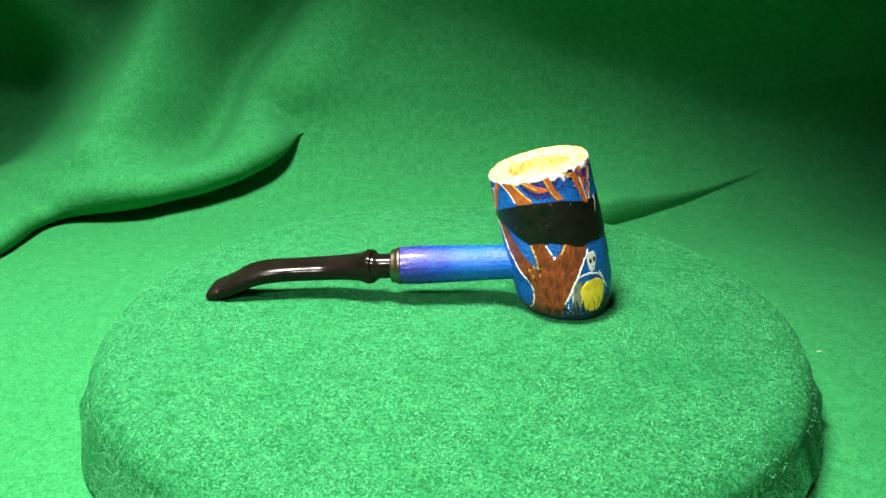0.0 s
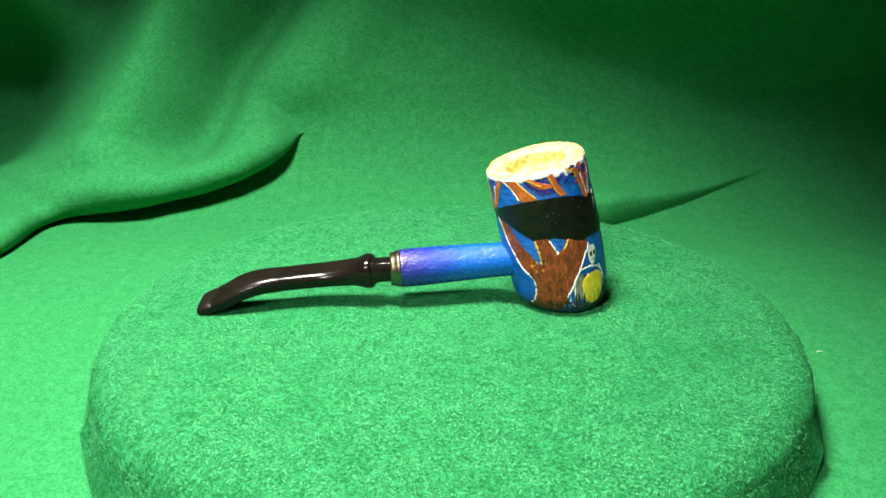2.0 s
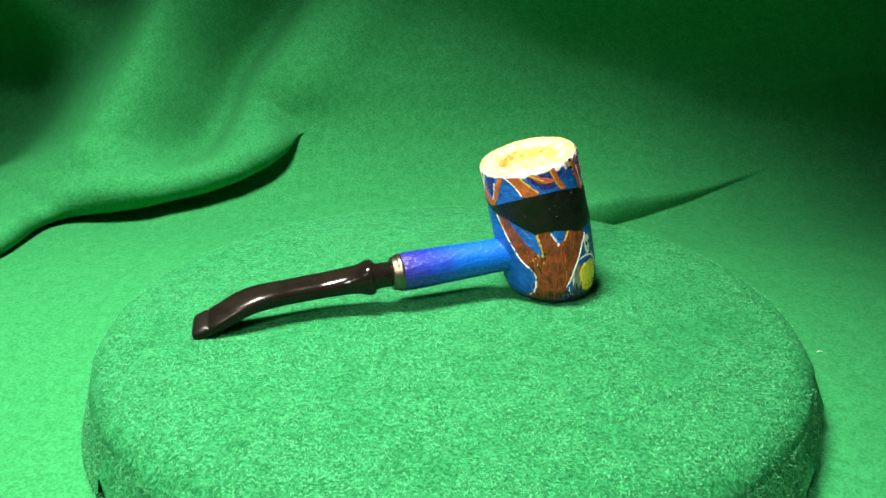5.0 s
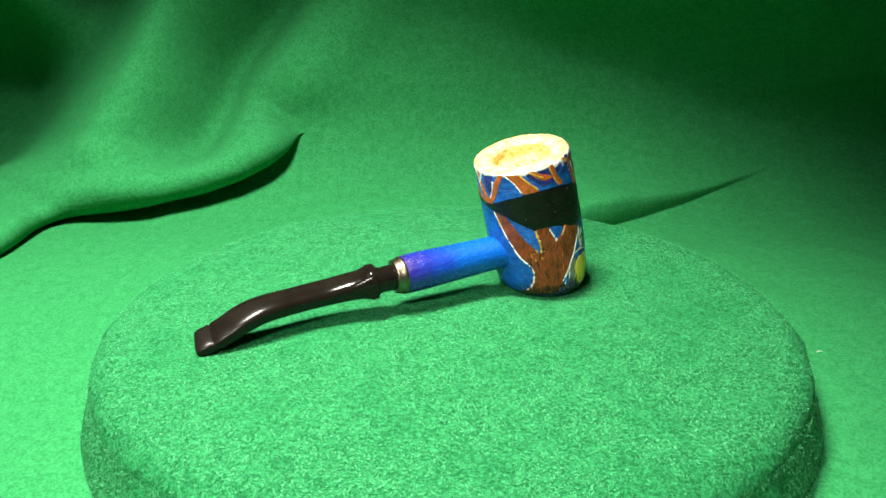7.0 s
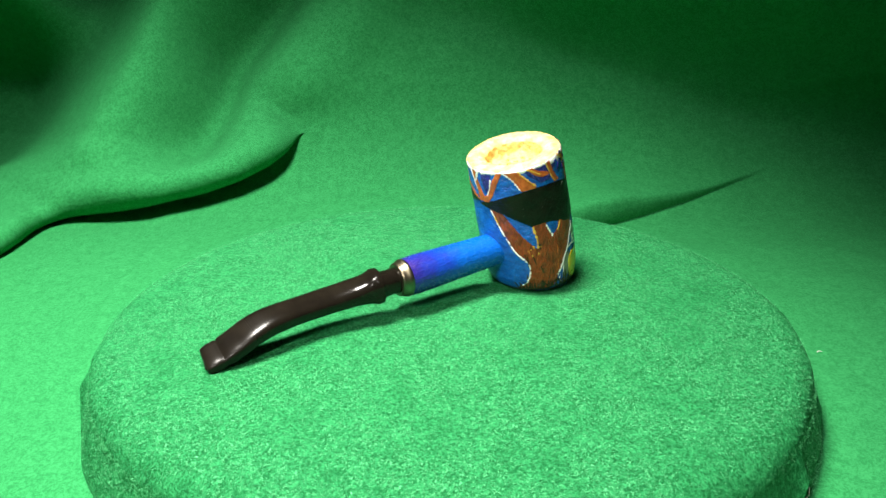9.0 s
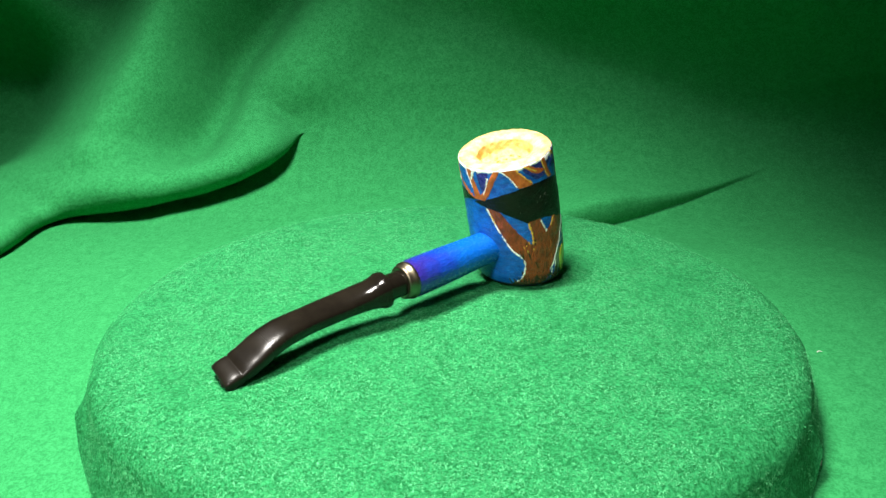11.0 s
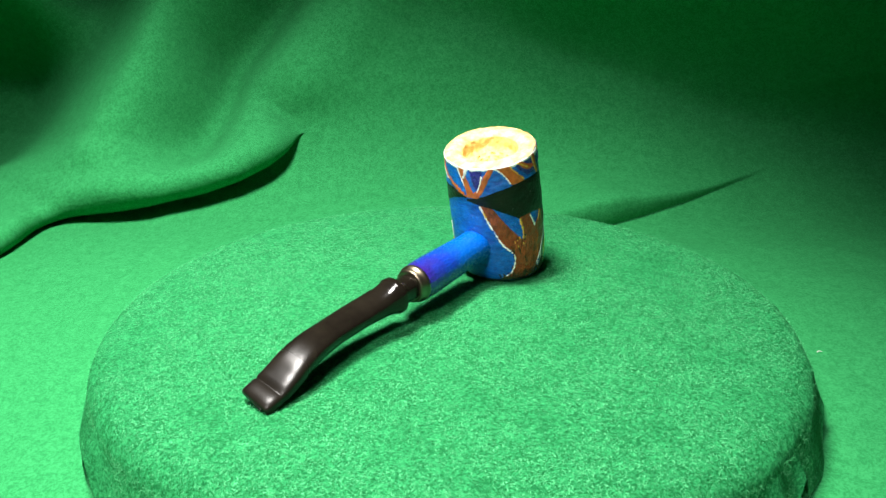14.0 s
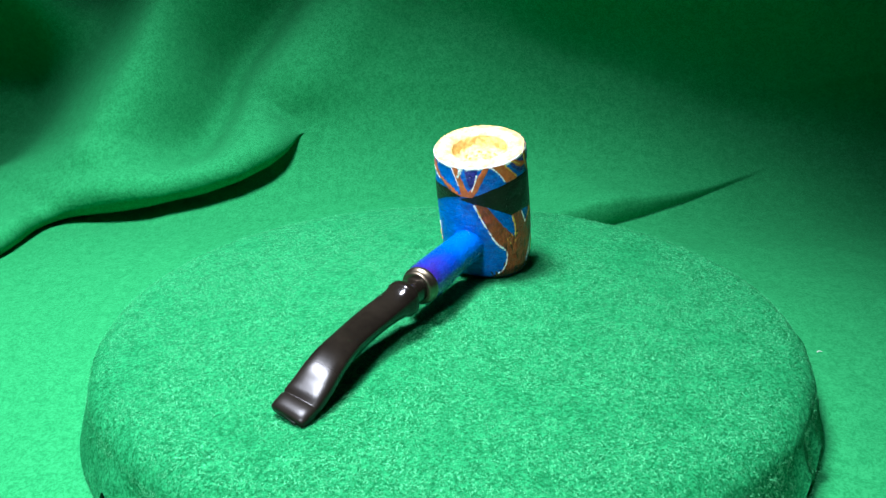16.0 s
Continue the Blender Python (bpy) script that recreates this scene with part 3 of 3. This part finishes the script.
def loft(name, stations, material, parent, label="", power=2.0, n=40, end_power=None):
    """Rings along a bent line: (x, y, z of the middle, half width, half height, roll in degrees)."""
    c = np.array([p[:3] for p in stations])
    tan = np.gradient(c, axis=0)
    verts = []
    first = power
    for i, ((x, y, z, a, b, roll), t) in enumerate(zip(stations, tan)):
        if end_power:
            power = first + (end_power - first) * (i / len(stations)) ** 2
        t = Vector(t).normalized()
        if t.x > 0:
            t = -t
        side = Vector((0, 0, 1)).cross(t)
        side = (side if side.y > 0 else -side).normalized()
        top = t.cross(side)
        top = top if top.z > 0 else -top
        cr, sr = math.cos(radians(roll)), math.sin(radians(roll))
        side, top = side * cr + top * sr, top * cr - side * sr
        for j in range(n):
            u = 2 * math.pi * j / n
            cu, su = math.cos(u), math.sin(u)
            v = Vector((x, y, z)) + side * (a * math.copysign(abs(cu) ** (2 / power), cu)) + top * (b * math.copysign(abs(su) ** (2 / power), su))
            verts.append((v.x, v.y, v.z))
    faces = grid_faces(len(stations), n, True)
    faces += [tuple(range(n - 1, -1, -1)), tuple(range((len(stations) - 1) * n, len(stations) * n))]
    return mesh_object(name, verts, faces, material, parent, label)


X0, Y0 = 0.0490, 0.0024


def axis_y(s):
    return float(np.interp(s, (-0.034, -0.022, 0.02), (0.0018, 0.0009, 0.0)))


def axis_z(s):
    return 0.0161 + 0.0407 * s


def round_part(name, rings, material, label):
    """A turned part on the shank's axis: (place along it, radius)."""
    return loft(name, [(s - X0, axis_y(s), axis_z(s), r, r, 0) for s, r in rings], material, pipe, label)


def make_shank_and_stem():
    rings = smooth_curve(((-0.0206, 0.0070), (-0.0203, 0.0075), (-0.015, 0.0078), (-0.006, 0.0077), (0.010, 0.0073), (0.022, 0.0071), (0.034, 0.0072)), 40)
    round_part("shank", [tuple(r) for r in rings], M_PEARL, "shank in pearly violet to cyan-blue paint")
    round_part("ferrule", ((-0.0240, 0.0056), (-0.02398, 0.0062), (-0.0237, 0.0066), (-0.0230, 0.0068), (-0.0219, 0.0069), (-0.0216, 0.0073), (-0.0208, 0.0076), (-0.0200, 0.0076), (-0.0198, 0.0073)), M_BRASS, "dull metal ferrule")
    keys = [(-0.0215, 0.0032, 0.0152, 0.0049, 0.0049), (-0.0250, 0.0035, 0.0151, 0.0049, 0.0049), (-0.0296, 0.0038, 0.0149, 0.0050, 0.0050), (-0.0306, 0.0040, 0.0148, 0.0058, 0.0058),
            (-0.0313, 0.0042, 0.0147, 0.0067, 0.0066), (-0.0336, 0.0046, 0.0145, 0.0068, 0.0067), (-0.0348, 0.0048, 0.0144, 0.0065, 0.0062), (-0.0375, 0.0054, 0.0141, 0.0061, 0.0053),
            (-0.042, 0.0064, 0.0136, 0.0059, 0.0048), (-0.050, 0.0077, 0.0127, 0.0058, 0.0046), (-0.057, 0.0080, 0.0123, 0.0057, 0.0044), (-0.065, 0.0080, 0.0119, 0.0056, 0.0042), (-0.072, 0.0075, 0.0117, 0.0058, 0.0041),
            (-0.078, 0.0073, 0.0110, 0.0061, 0.0039), (-0.084, 0.0073, 0.0092, 0.0065, 0.0034), (-0.0885, 0.0076, 0.0069, 0.0068, 0.0030), (-0.0915, 0.0080, 0.0054, 0.0070, 0.0028)]
    st = [(s - X0, v - Y0, z, a, b * float(np.interp(-s, (0.034, 0.048, 0.078, 0.090), (1, 0.80, 0.88, 1))), float(np.interp(-s, (0.030, 0.042, 0.075, 0.092), (0, 18, 15, 10)))) for s, v, z, a, b in keys]
    st = [tuple(p) for p in smooth_curve(st, 100)]
    # groove, lip and end of the bit
    for s, v, z, a, b in ((-0.0936, 0.0083, 0.0044, 0.0070, 0.0027), (-0.0942, 0.0084, 0.0041, 0.0068, 0.0022), (-0.0947, 0.0085, 0.0039, 0.0068, 0.0022), (-0.0952, 0.0086, 0.0037, 0.0070, 0.0028), (-0.0986, 0.0094, 0.0023, 0.0070, 0.0026), (-0.0999, 0.0097, 0.0018, 0.0068, 0.0023), (-0.1003, 0.0098, 0.0016, 0.0063, 0.0018)):
        st.append((s - X0, v - Y0, z, a, b, 10))
    stem = loft("stem", st, M_STEM, pipe, "glossy dark brown curved mouthpiece", 2.4, 64, 3.8)
    st = [(-0.0999 - X0, 0.0097 - Y0, 0.0018, 0.0042, 0.0008, 12), (-0.1005 - X0, 0.0099 - Y0, 0.0016, 0.0042, 0.0008, 12)]
    loft("draft_slot", st, M_DARK, stem, "dark slot in the bit's end", 4.0, 24)


make_bowl()
make_paint()
make_shank_and_stem()


# ---------------------------------------------------------------- what moves
def turn_at(t):
    return pose(0, 0, 0, 0, 0, 4.05 * (t - 8.0))


def motions():
    times = [k / 10 for k in range(161)]
    walk(turntable, [(t, turn_at(t)) for t in times])
    walk(pipe, [(t, turn_at(t) @ PIPE_BASE) for t in times])


motions()
